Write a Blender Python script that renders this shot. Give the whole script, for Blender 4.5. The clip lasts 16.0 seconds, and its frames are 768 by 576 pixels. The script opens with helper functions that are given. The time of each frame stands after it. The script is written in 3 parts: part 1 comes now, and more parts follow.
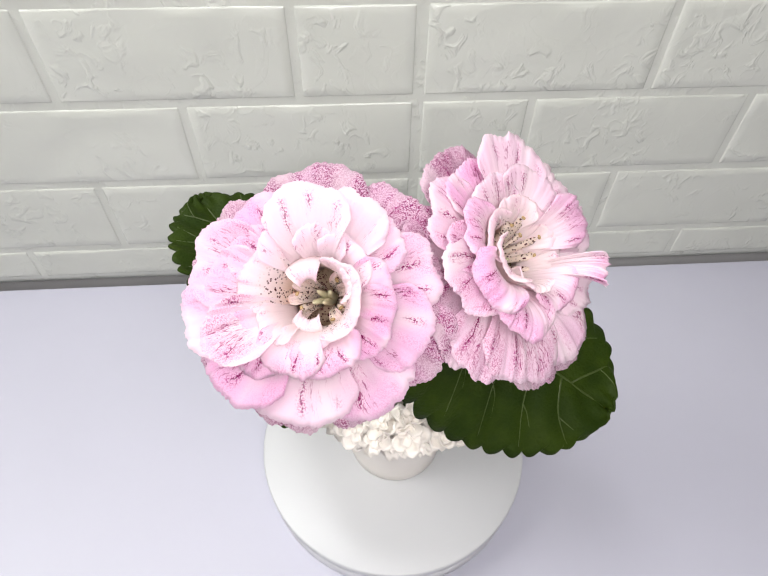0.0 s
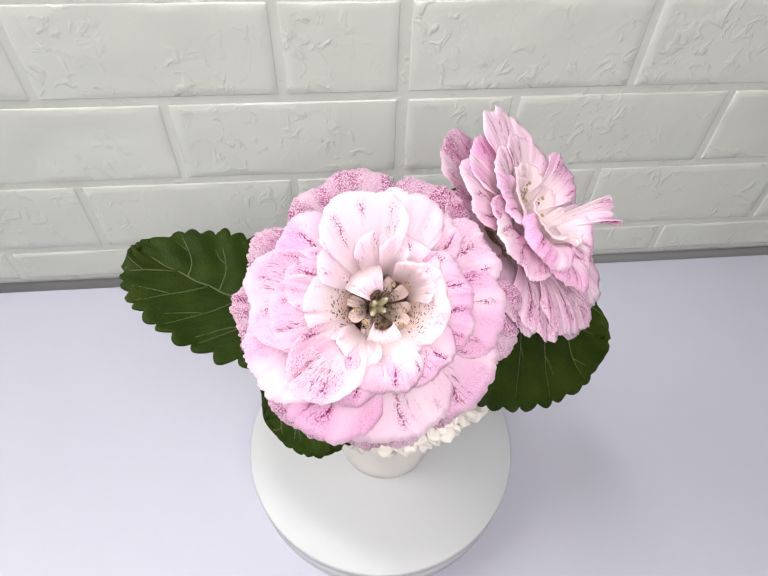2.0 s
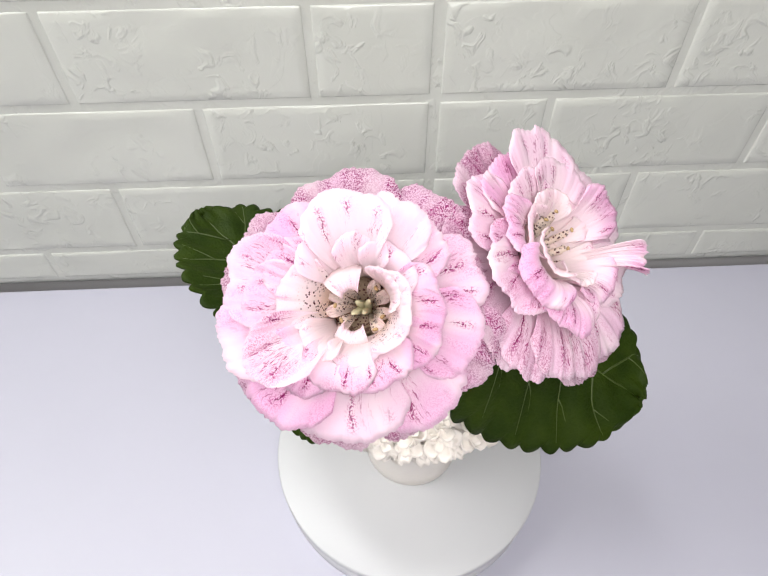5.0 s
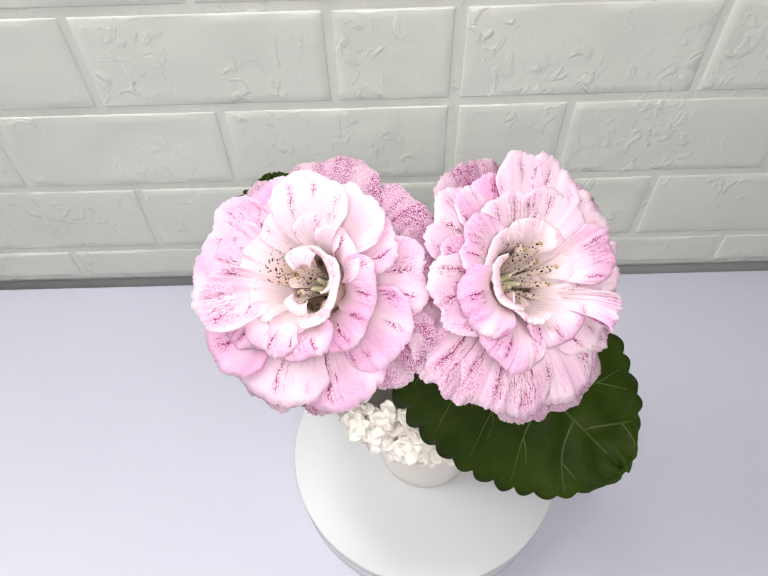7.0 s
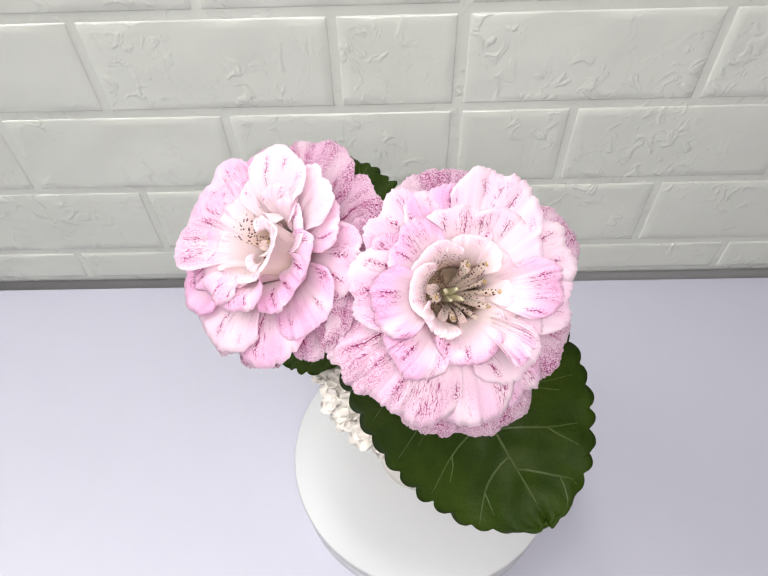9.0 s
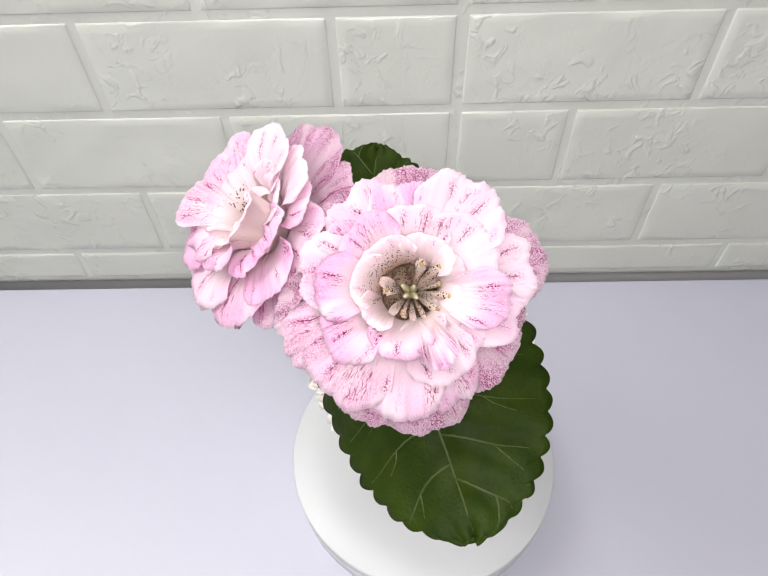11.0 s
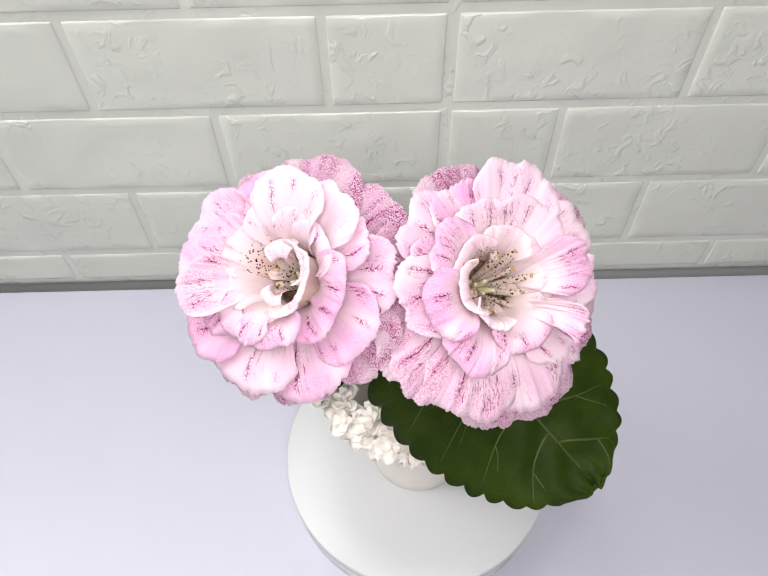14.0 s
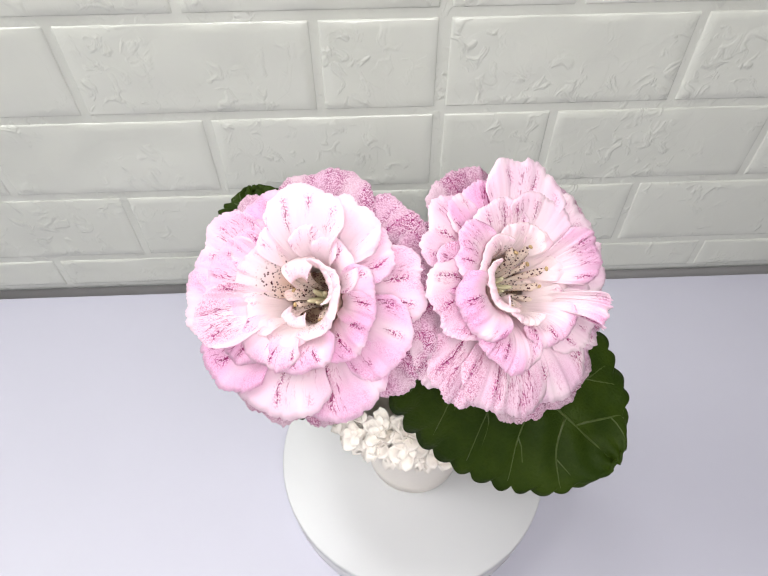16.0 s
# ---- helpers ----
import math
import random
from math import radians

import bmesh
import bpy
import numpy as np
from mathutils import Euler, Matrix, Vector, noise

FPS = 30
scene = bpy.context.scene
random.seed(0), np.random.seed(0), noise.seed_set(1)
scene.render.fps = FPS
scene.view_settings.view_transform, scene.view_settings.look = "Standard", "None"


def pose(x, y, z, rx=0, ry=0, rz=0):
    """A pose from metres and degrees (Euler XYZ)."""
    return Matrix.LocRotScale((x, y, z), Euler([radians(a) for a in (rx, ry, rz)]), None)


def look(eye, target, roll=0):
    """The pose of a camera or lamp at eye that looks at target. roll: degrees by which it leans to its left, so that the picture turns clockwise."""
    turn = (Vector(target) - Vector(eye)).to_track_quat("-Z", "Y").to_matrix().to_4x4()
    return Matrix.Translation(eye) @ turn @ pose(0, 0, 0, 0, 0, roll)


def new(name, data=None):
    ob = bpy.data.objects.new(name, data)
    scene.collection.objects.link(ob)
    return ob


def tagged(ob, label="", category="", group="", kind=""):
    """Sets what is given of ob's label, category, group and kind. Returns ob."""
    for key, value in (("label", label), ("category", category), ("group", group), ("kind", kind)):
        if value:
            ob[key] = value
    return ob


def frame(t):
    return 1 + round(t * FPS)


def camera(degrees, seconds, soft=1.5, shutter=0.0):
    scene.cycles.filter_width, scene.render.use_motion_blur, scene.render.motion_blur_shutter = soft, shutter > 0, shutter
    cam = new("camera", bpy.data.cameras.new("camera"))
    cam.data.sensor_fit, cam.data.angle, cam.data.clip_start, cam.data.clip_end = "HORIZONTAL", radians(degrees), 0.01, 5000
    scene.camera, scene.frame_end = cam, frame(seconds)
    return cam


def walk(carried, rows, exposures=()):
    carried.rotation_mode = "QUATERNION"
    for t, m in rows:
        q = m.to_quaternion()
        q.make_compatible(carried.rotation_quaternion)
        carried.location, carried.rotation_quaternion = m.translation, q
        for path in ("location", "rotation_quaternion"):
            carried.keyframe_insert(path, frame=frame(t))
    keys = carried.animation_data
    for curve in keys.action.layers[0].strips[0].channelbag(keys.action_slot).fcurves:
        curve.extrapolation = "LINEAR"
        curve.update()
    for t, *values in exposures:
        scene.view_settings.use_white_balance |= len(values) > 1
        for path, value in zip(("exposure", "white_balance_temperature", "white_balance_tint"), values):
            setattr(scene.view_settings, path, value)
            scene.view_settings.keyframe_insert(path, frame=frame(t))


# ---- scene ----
cam = camera(72.37, 16.0, soft=1.3)
walk(cam, [
    (0.0, pose(-0.0566, -0.4137, 0.4249, 42.87, -0.43, -3.59)),
    (0.5, pose(-0.0571, -0.4133, 0.4243, 42.94, -0.54, -4.04)),
    (1.0, pose(-0.0570, -0.4134, 0.4236, 42.94, -0.78, -4.36)),
    (1.5, pose(-0.0564, -0.4132, 0.4222, 42.92, -0.95, -4.70)),
    (2.0, pose(-0.0562, -0.4137, 0.4216, 42.98, -1.04, -5.02)),
    (2.5, pose(-0.0558, -0.4129, 0.4201, 43.02, -0.88, -5.21)),
    (3.0, pose(-0.0570, -0.4113, 0.4200, 42.76, -1.00, -5.41)),
    (3.5, pose(-0.0567, -0.4123, 0.4204, 42.97, -0.65, -4.76)),
    (4.0, pose(-0.0587, -0.4107, 0.4211, 43.00, -0.38, -3.84)),
    (6.5, pose(-0.0596, -0.4090, 0.4229, 43.05, 1.29, -1.27)),
    (7.0, pose(-0.0600, -0.4097, 0.4250, 43.00, 1.24, -0.84)),
    (7.5, pose(-0.0590, -0.4094, 0.4252, 43.02, 1.43, -0.54)),
    (8.0, pose(-0.0590, -0.4099, 0.4260, 43.10, 1.40, -0.41)),
    (8.5, pose(-0.0579, -0.4108, 0.4269, 43.16, 1.37, -0.20)),
    (9.0, pose(-0.0574, -0.4110, 0.4269, 43.38, 1.28, -0.11)),
    (11.5, pose(-0.0545, -0.4125, 0.4274, 43.52, 1.26, 0.11)),
    (12.0, pose(-0.0539, -0.4128, 0.4277, 43.44, 1.08, 0.07)),
    (12.5, pose(-0.0554, -0.4123, 0.4277, 43.46, 1.08, -0.02)),
    (13.0, pose(-0.0561, -0.4121, 0.4277, 43.46, 1.04, -0.08)),
    (13.5, pose(-0.0572, -0.4118, 0.4268, 43.50, 1.00, -0.50)),
    (14.0, pose(-0.0573, -0.4119, 0.4258, 43.51, 0.86, -1.03)),
    (14.5, pose(-0.0559, -0.4128, 0.4254, 43.59, 0.78, -1.45)),
    (15.0, pose(-0.0577, -0.4131, 0.4257, 43.74, 0.69, -1.85)),
    (15.5, pose(-0.0588, -0.4138, 0.4262, 43.88, 0.65, -2.09)),
    (16.0, pose(-0.0606, -0.4119, 0.4275, 43.68, 0.50, -2.17)),
], exposures=[(0.0, 0.0), (16.0, 0.0)])

# ---- world and light ----
world = bpy.data.worlds.new("room_air")
world.use_nodes = True
scene.world = world
world.node_tree.nodes["Background"].inputs[0].default_value = (0.9, 0.93, 1.0, 1)
world.node_tree.nodes["Background"].inputs[1].default_value = 0.05


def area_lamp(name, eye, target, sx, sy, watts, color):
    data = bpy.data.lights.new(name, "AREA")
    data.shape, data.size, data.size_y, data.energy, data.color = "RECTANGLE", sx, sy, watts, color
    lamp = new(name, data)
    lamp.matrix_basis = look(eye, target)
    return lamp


# light from above without a fixture, set well below the ceiling for its falloff
area_lamp("overhead_fill_light", (-0.44, -0.10, 1.40), (-0.38, -0.06, 0.0), 0.6, 0.16, 7.4, (0.965, 0.975, 0.995))
# added area light from the upper left, no window there; brightens wall and table
area_lamp("left_fill_light", (-1.05, -0.16, 1.12), (0.0, 0.0, 0.35), 0.7, 0.7, 14.2, (0.985, 0.99, 0.975))
# added soft fill above and behind the camera, source unseen; softens petal shadows
area_lamp("front_fill_light", (-0.02, -0.66, 0.72), (-0.030, -0.20, 0.27), 0.42, 0.42, 4.95, (1.0, 0.97, 0.99))


# ---- materials ----
def material(name):
    m = bpy.data.materials.new(name)
    m.use_nodes = True
    nt = m.node_tree
    return m, nt, nt.nodes["Principled BSDF"]


def nd(nt, kind, **values):
    n = nt.nodes.new(kind)
    for key, value in values.items():
        n.inputs[key.replace("_", " ")].default_value = value
    return n


def math_node(nt, op, a, b=None, clamp=False):
    n = nt.nodes.new("ShaderNodeMath")
    n.operation, n.use_clamp = op, clamp
    for i, x in enumerate((a, b)):
        if x is None:
            continue
        if isinstance(x, (int, float)):
            n.inputs[i].default_value = x
        else:
            nt.links.new(x, n.inputs[i])
    return n.outputs[0]


def span(nt, x, lo, hi, out_lo=0.0, out_hi=1.0):
    n = nt.nodes.new("ShaderNodeMapRange")
    n.interpolation_type = "SMOOTHSTEP"
    for i, v in enumerate((lo, hi, out_lo, out_hi)):
        n.inputs[i + 1].default_value = v
    nt.links.new(x, n.inputs[0])
    return n.outputs[0]


def blend(nt, fac, a, b):
    n = nt.nodes.new("ShaderNodeMix")
    n.data_type = "RGBA"
    for i, x in ((0, fac), (6, a), (7, b)):
        if isinstance(x, (int, float)):
            n.inputs[i].default_value = x
        elif isinstance(x, tuple):
            n.inputs[i].default_value = (*x, 1.0)
        else:
            nt.links.new(x, n.inputs[i])
    return n.outputs[2]


def noise_tex(nt, vec, scale, detail=3.0, rough=0.55, distortion=0.0):
    n = nd(nt, "ShaderNodeTexNoise", Scale=scale, Detail=detail, Roughness=rough, Distortion=distortion)
    nt.links.new(vec, n.inputs["Vector"])
    return n.outputs[0]


def bump(nt, height, strength, distance, shader):
    n = nd(nt, "ShaderNodeBump", Strength=strength, Distance=distance)
    nt.links.new(height, n.inputs["Height"])
    nt.links.new(n.outputs[0], shader.inputs["Normal"])


def coords(nt, which="Object"):
    return nt.nodes.new("ShaderNodeTexCoord").outputs[which]


def mapped(nt, vec, scale, shift=None):
    n = nt.nodes.new("ShaderNodeMapping")
    n.inputs["Scale"].default_value = scale
    nt.links.new(vec, n.inputs["Vector"])
    if shift is not None:
        nt.links.new(shift, n.inputs["Location"])
    return n.outputs[0]


def plain(name, color, rough, grain=0.06, scale=120.0, depth=0.0003, spec=0.5):
    m, nt, sh = material(name)
    co = coords(nt)
    big, fine = noise_tex(nt, co, scale * 0.08), noise_tex(nt, co, scale)
    tone = math_node(nt, "ADD", math_node(nt, "MULTIPLY", big, grain), math_node(nt, "MULTIPLY", fine, grain * 0.5))
    dark = tuple(c * (1 - grain) for c in color)
    light = tuple(min(1.0, c * (1 + grain)) for c in color)
    nt.links.new(blend(nt, span(nt, tone, 0.0, grain * 1.5), dark, light), sh.inputs["Base Color"])
    sh.inputs["Roughness"].default_value = rough
    sh.inputs["Specular IOR Level"].default_value = spec
    if depth:
        bump(nt, fine, 0.35, depth, sh)
    return m


def foam_brick_material():
    """Embossed foam wall panel, painted off-white with a satin sheen."""
    m, nt, sh = material("foam_panel_paint")
    co = coords(nt, "Generated")
    info = nt.nodes.new("ShaderNodeObjectInfo")
    geo = nt.nodes.new("ShaderNodeNewGeometry")
    shift = nt.nodes.new("ShaderNodeCombineXYZ")
    nt.links.new(math_node(nt, "MULTIPLY", info.outputs["Random"], 37.0), shift.inputs[0])
    nt.links.new(math_node(nt, "MULTIPLY", info.outputs["Random"], 11.0), shift.inputs[2])
    pos = mapped(nt, geo.outputs["Position"], (1, 1, 1), shift.outputs[0])
    wide = noise_tex(nt, pos, 21.0, 2.0, 0.5, 1.1)
    # crumpled patches: raised plateaus with sharp broken edges
    plateau = math_node(nt, "ADD", span(nt, wide, 0.47, 0.50), span(nt, wide, 0.60, 0.64))
    lumps = noise_tex(nt, pos, 70.0, 2.6, 0.55, 0.8)
    crumple = math_node(nt, "MULTIPLY", span(nt, lumps, 0.5, 0.7), span(nt, noise_tex(nt, pos, 13.0, 1.0), 0.42, 0.6))
    pits = noise_tex(nt, pos, 330.0, 2.0)
    h = math_node(nt, "ADD", math_node(nt, "MULTIPLY", plateau, 0.07), math_node(nt, "MULTIPLY", crumple, 0.8))
    h = math_node(nt, "ADD", h, math_node(nt, "MULTIPLY", pits, 0.03))
    bump(nt, h, 0.42, 0.0027, sh)
    stain = noise_tex(nt, pos, 6.0, 3.0)
    nt.links.new(blend(nt, span(nt, stain, 0.3, 0.75), WALL_A, WALL_B), sh.inputs["Base Color"])
    sh.inputs["Roughness"].default_value = 0.20
    return m


def petal_material(name, pink, density, base_white, base_tint, streak, spots=0.0, speck_col=(0.60, 0.13, 0.38)):
    """Pale petal with a soft lilac blush, branching magenta veins and fine speckles towards the margin."""
    m, nt, sh = material(name)
    uv = coords(nt, "UV")
    obj = coords(nt)
    info = nt.nodes.new("ShaderNodeObjectInfo")
    rnd = info.outputs["Random"]
    sep = nt.nodes.new("ShaderNodeSeparateXYZ")
    nt.links.new(uv, sep.inputs[0])
    across, along = sep.outputs[0], sep.outputs[1]
    shift = nt.nodes.new("ShaderNodeCombineXYZ")
    nt.links.new(math_node(nt, "MULTIPLY", rnd, 53.0), shift.inputs[0])
    nt.links.new(math_node(nt, "MULTIPLY", rnd, 17.0), shift.inputs[2])
    own = mapped(nt, uv, (1, 1, 1), shift.outputs[0])

    def times(a, b, clamp=False):
        return math_node(nt, "MULTIPLY", a, b, clamp)

    # blush: soft patches that grow towards the margin and thin out at the rim
    patch = noise_tex(nt, mapped(nt, uv, (2.4, 0.9, 1), shift.outputs[0]), 1.5, 1.5)
    strength = math_node(nt, "ADD", times(rnd, 0.5), 0.5)
    grow = times(span(nt, along, 0.52, 0.86), span(nt, along, 0.93, 1.0, 1.0, 0.7))
    grow = times(times(grow, span(nt, patch, 0.28, 0.54)), strength)
    # veins: meandering lines, drawn out along the petal, that branch and break up
    zone = times(span(nt, along, 0.50, 0.70), span(nt, along, 0.88, 0.985, 1.0, 0.0))
    cluster = span(nt, noise_tex(nt, mapped(nt, uv, (4.2, 1.0, 1), shift.outputs[0]), 1.0, 1.5), 0.50, 0.64)

    def contour(sx, sy, width, detail):
        n = noise_tex(nt, mapped(nt, own, (sx, sy, 1)), 1.0, detail, 0.6, 0.4)
        off = math_node(nt, "ABSOLUTE", math_node(nt, "SUBTRACT", n, 0.5))
        return span(nt, off, width * 0.4, width, 1.0, 0.0)

    broken = span(nt, noise_tex(nt, mapped(nt, own, (30.0, 16.0, 1)), 1.0, 2.0), 0.42, 0.54)
    twig = times(times(contour(14.0, 3.0, 0.022, 2.5), zone), times(cluster, broken))
    net = times(times(contour(40.0, 11.0, 0.035, 2.0), zone), cluster)
    sway = noise_tex(nt, mapped(nt, own, (3.0, 3.5, 1)), 1.4, 3.0)
    x = math_node(nt, "ADD", math_node(nt, "ADD", times(across, 3.6), times(sway, 0.45)), times(rnd, 9.0))
    off = math_node(nt, "ABSOLUTE", math_node(nt, "SUBTRACT", math_node(nt, "FRACT", x), 0.5))
    pick = nt.nodes.new("ShaderNodeTexWhiteNoise")
    pick.noise_dimensions = "2D"
    idx = nt.nodes.new("ShaderNodeCombineXYZ")
    nt.links.new(math_node(nt, "FLOOR", x), idx.inputs[0])
    nt.links.new(times(rnd, 31.0), idx.inputs[1])
    nt.links.new(idx.outputs[0], pick.inputs["Vector"])
    start = math_node(nt, "ADD", times(pick.outputs[0], 0.55), 0.44)
    grown = times(math_node(nt, "SUBTRACT", along, start), 8.0, True)
    stop = span(nt, along, 0.80, 0.93, 1.0, 0.0)
    main = times(times(span(nt, off, 0.010, 0.034, 1.0, 0.0), grown), stop)
    feather = noise_tex(nt, mapped(nt, obj, (1, 1, 1), shift.outputs[0]), 1500.0, 2.0, 0.6)
    near = times(times(span(nt, off, 0.03, 0.30, 1.0, 0.0), grown), span(nt, along, 0.86, 0.98, 1.0, 0.0))
    main = times(main, span(nt, feather, 0.36, 0.48))
    y = math_node(nt, "ADD", math_node(nt, "ADD", times(across, 15.0), times(sway, 2.2)), times(rnd, 5.0))
    close = math_node(nt, "ABSOLUTE", math_node(nt, "SUBTRACT", math_node(nt, "FRACT", y), 0.5))
    fine = times(times(span(nt, close, 0.02, 0.10, 1.0, 0.0), zone), times(cluster, broken))
    twig = math_node(nt, "MAXIMUM", twig, times(fine, 0.9))
    halo = times(times(near, near), span(nt, feather, 0.50, 0.58))
    # speckles
    dots = noise_tex(nt, mapped(nt, obj, (1, 1, 1), shift.outputs[0]), 2100.0, 2.0, 0.6)
    rays = span(nt, noise_tex(nt, mapped(nt, own, (11.0, 1.5, 1)), 1.0, 2.0), 0.38, 0.62, 0.03 + 0.40 * density, 1.0)
    speck = times(span(nt, dots, 0.50 - 0.03 * density, 0.58 - 0.03 * density), times(times(span(nt, along, 0.50, 0.94), rays), span(nt, along, 0.96, 1.0, 1.0, 0.6)))
    speck = times(speck, span(nt, patch, 0.46 - 0.26 * density, 0.70 - 0.20 * density))
    speck = math_node(nt, "MAXIMUM", speck, times(net, 0.8))
    col = blend(nt, span(nt, along, 0.05, 0.55), base_tint, base_white)
    col = blend(nt, times(grow, pink), col, (0.87, 0.41, 0.75))
    col = blend(nt, times(speck, density), col, speck_col)
    col = blend(nt, times(halo, streak * 0.9), col, (0.50, 0.05, 0.27))
    col = blend(nt, times(twig, streak * 0.85), col, (0.36, 0.022, 0.16))
    col = blend(nt, times(main, streak), col, (0.25, 0.012, 0.11))
    cell = nd(nt, "ShaderNodeTexVoronoi", Scale=820.0, Randomness=0.9)
    nt.links.new(obj, cell.inputs["Vector"])
    dot = times(span(nt, cell.outputs["Distance"], 0.28, 0.36, 1.0, 0.0), span(nt, along, 0.42, 0.72, 1.0, 0.0))
    dot = times(dot, span(nt, noise_tex(nt, obj, 75.0, 1.0), 0.34, 0.42))
    col = blend(nt, times(dot, spots), col, (0.075, 0.010, 0.018))
    nt.links.new(col, sh.inputs["Base Color"])
    sh.inputs["Roughness"].default_value = 0.55
    sh.inputs["Specular IOR Level"].default_value = 0.14
    crinkle = noise_tex(nt, mapped(nt, own, (11.0, 2.4, 1)), 1.0, 2.0)
    cells = noise_tex(nt, obj, 900.0, 1.0)
    bump(nt, math_node(nt, "ADD", crinkle, times(cells, 0.22)), 0.22, 0.0008, sh)
    thin = nt.nodes.new("ShaderNodeBsdfTranslucent")
    nt.links.new(col, thin.inputs[0])
    mix = nt.nodes.new("ShaderNodeMixShader")
    mix.inputs[0].default_value = 0.50
    nt.links.new(sh.outputs[0], mix.inputs[1])
    nt.links.new(thin.outputs[0], mix.inputs[2])
    nt.links.new(mix.outputs[0], nt.nodes["Material Output"].inputs[0])
    return m


def throat_material():
    """Cream throat with rows of dark maroon dots."""
    m, nt, sh = material("spotted_throat")
    obj = coords(nt)
    cell = nd(nt, "ShaderNodeTexVoronoi", Scale=850.0, Randomness=0.9)
    nt.links.new(obj, cell.inputs["Vector"])
    dot = span(nt, cell.outputs["Distance"], 0.30, 0.38, 1.0, 0.0)
    where = span(nt, noise_tex(nt, obj, 75.0, 1.0), 0.4, 0.52)
    col = blend(nt, span(nt, noise_tex(nt, obj, 160.0), 0.3, 0.7), (0.48, 0.36, 0.25), (0.36, 0.25, 0.17))
    col = blend(nt, math_node(nt, "MULTIPLY", dot, where), col, (0.09, 0.015, 0.02))
    shade = span(nt, noise_tex(nt, mapped(nt, obj, (1.0, 1.0, 0.35)), 330.0, 2.0), 0.52, 0.62)
    col = blend(nt, math_node(nt, "MULTIPLY", shade, 0.7), col, (0.09, 0.02, 0.02))
    nt.links.new(col, sh.inputs["Base Color"])
    sh.inputs["Roughness"].default_value = 0.5
    return m


def leaf_material():
    m, nt, sh = material("leaf_green")
    obj = coords(nt)
    uv = coords(nt, "UV")
    mott = noise_tex(nt, obj, 60.0, 3.0)
    cells = nd(nt, "ShaderNodeTexVoronoi", Scale=420.0)
    cells.feature = "DISTANCE_TO_EDGE"
    nt.links.new(obj, cells.inputs["Vector"])
    net = span(nt, cells.outputs["Distance"], 0.0, 0.1, 1.0, 0.0)
    col = blend(nt, span(nt, mott, 0.3, 0.75), (0.0125, 0.026, 0.0009), (0.0225, 0.040, 0.0018))
    col = blend(nt, math_node(nt, "MULTIPLY", net, 0.04), col, (0.09, 0.14, 0.03))
    nt.links.new(col, sh.inputs["Base Color"])
    sh.inputs["Roughness"].default_value = 0.55
    sh.inputs["Specular IOR Level"].default_value = 0.11
    bump(nt, math_node(nt, "ADD", math_node(nt, "MULTIPLY", cells.outputs["Distance"], 0.8), math_node(nt, "MULTIPLY", mott, 0.8)), 0.4, 0.0010, sh)
    return m


WALL_A, WALL_B = (0.580, 0.590, 0.532), (0.640, 0.650, 0.590)
M_WALL = foam_brick_material()
M_TABLE = plain("white_table_sheet", (0.495, 0.49, 0.563), 0.42, 0.03, 30.0, 0.0)
M_PLATE = plain("white_turntable_plastic", (0.55, 0.555, 0.56), 0.40, 0.02, 60.0, 0.0)
M_BASE = plain("white_base_plastic", (0.68, 0.68, 0.68), 0.4, 0.02, 60.0, 0.0)
M_VASE = plain("white_plaster", (0.82, 0.775, 0.725), 0.6, 0.04, 160.0, 0.0003)
M_ROSE = plain("cream_plaster_blossom", (0.86, 0.81, 0.745), 0.55, 0.05, 200.0, 0.0003)
M_ROOM = plain("room_paint", (0.75, 0.74, 0.72), 0.8, 0.04, 4.0, 0.0)
M_FLOOR = plain("room_floor", (0.35, 0.27, 0.19), 0.6, 0.15, 6.0, 0.0)
M_PETAL = petal_material("petal_blush", 0.52, 0.42, (0.955, 0.815, 0.865), (0.95, 0.845, 0.84), 1.0)
M_PETAL_PALE = petal_material("petal_pale", 0.22, 0.12, (0.955, 0.84, 0.875), (0.95, 0.85, 0.835), 0.75)
# dense speckle is the outer petals' own; the greyer base also paints their shade
M_PETAL_BACK = petal_material("petal_outer", 0.25, 1.0, (0.82, 0.66, 0.73), (0.78, 0.70, 0.66), 1.0, 0.0, (0.34, 0.048, 0.18))
M_PETAL_LOW = petal_material("petal_speckled", 0.40, 0.60, (0.955, 0.83, 0.875), (0.94, 0.835, 0.83), 1.0, 0.0, (0.46, 0.045, 0.21))
M_PETAL_IN = petal_material("petal_inner", 0.18, 0.08, (0.955, 0.845, 0.850), (0.95, 0.835, 0.825), 0.35)
M_PETAL_SPOT = petal_material("petal_spotted_foot", 0.18, 0.08, (0.955, 0.845, 0.845), (0.93, 0.75, 0.61), 0.35, 1.0)
M_THROAT = throat_material()
M_STAMEN = plain("cream_stigma", (0.60, 0.56, 0.36), 0.45, 0.12, 400.0, 0.0)
M_ANTHER = plain("brown_anther", (0.42, 0.29, 0.13), 0.4, 0.3, 500.0, 0.0)
M_TUBE = plain("pale_flower_tube", (0.62, 0.58, 0.42), 0.5, 0.15, 200.0, 0.0)
M_STEM = plain("green_stem", (0.12, 0.20, 0.05), 0.5, 0.2, 200.0, 0.0)
M_LEAF = leaf_material()
M_VEIN = plain("pale_leaf_vein", (0.043, 0.066, 0.009), 0.5, 0.2, 300.0, 0.0)


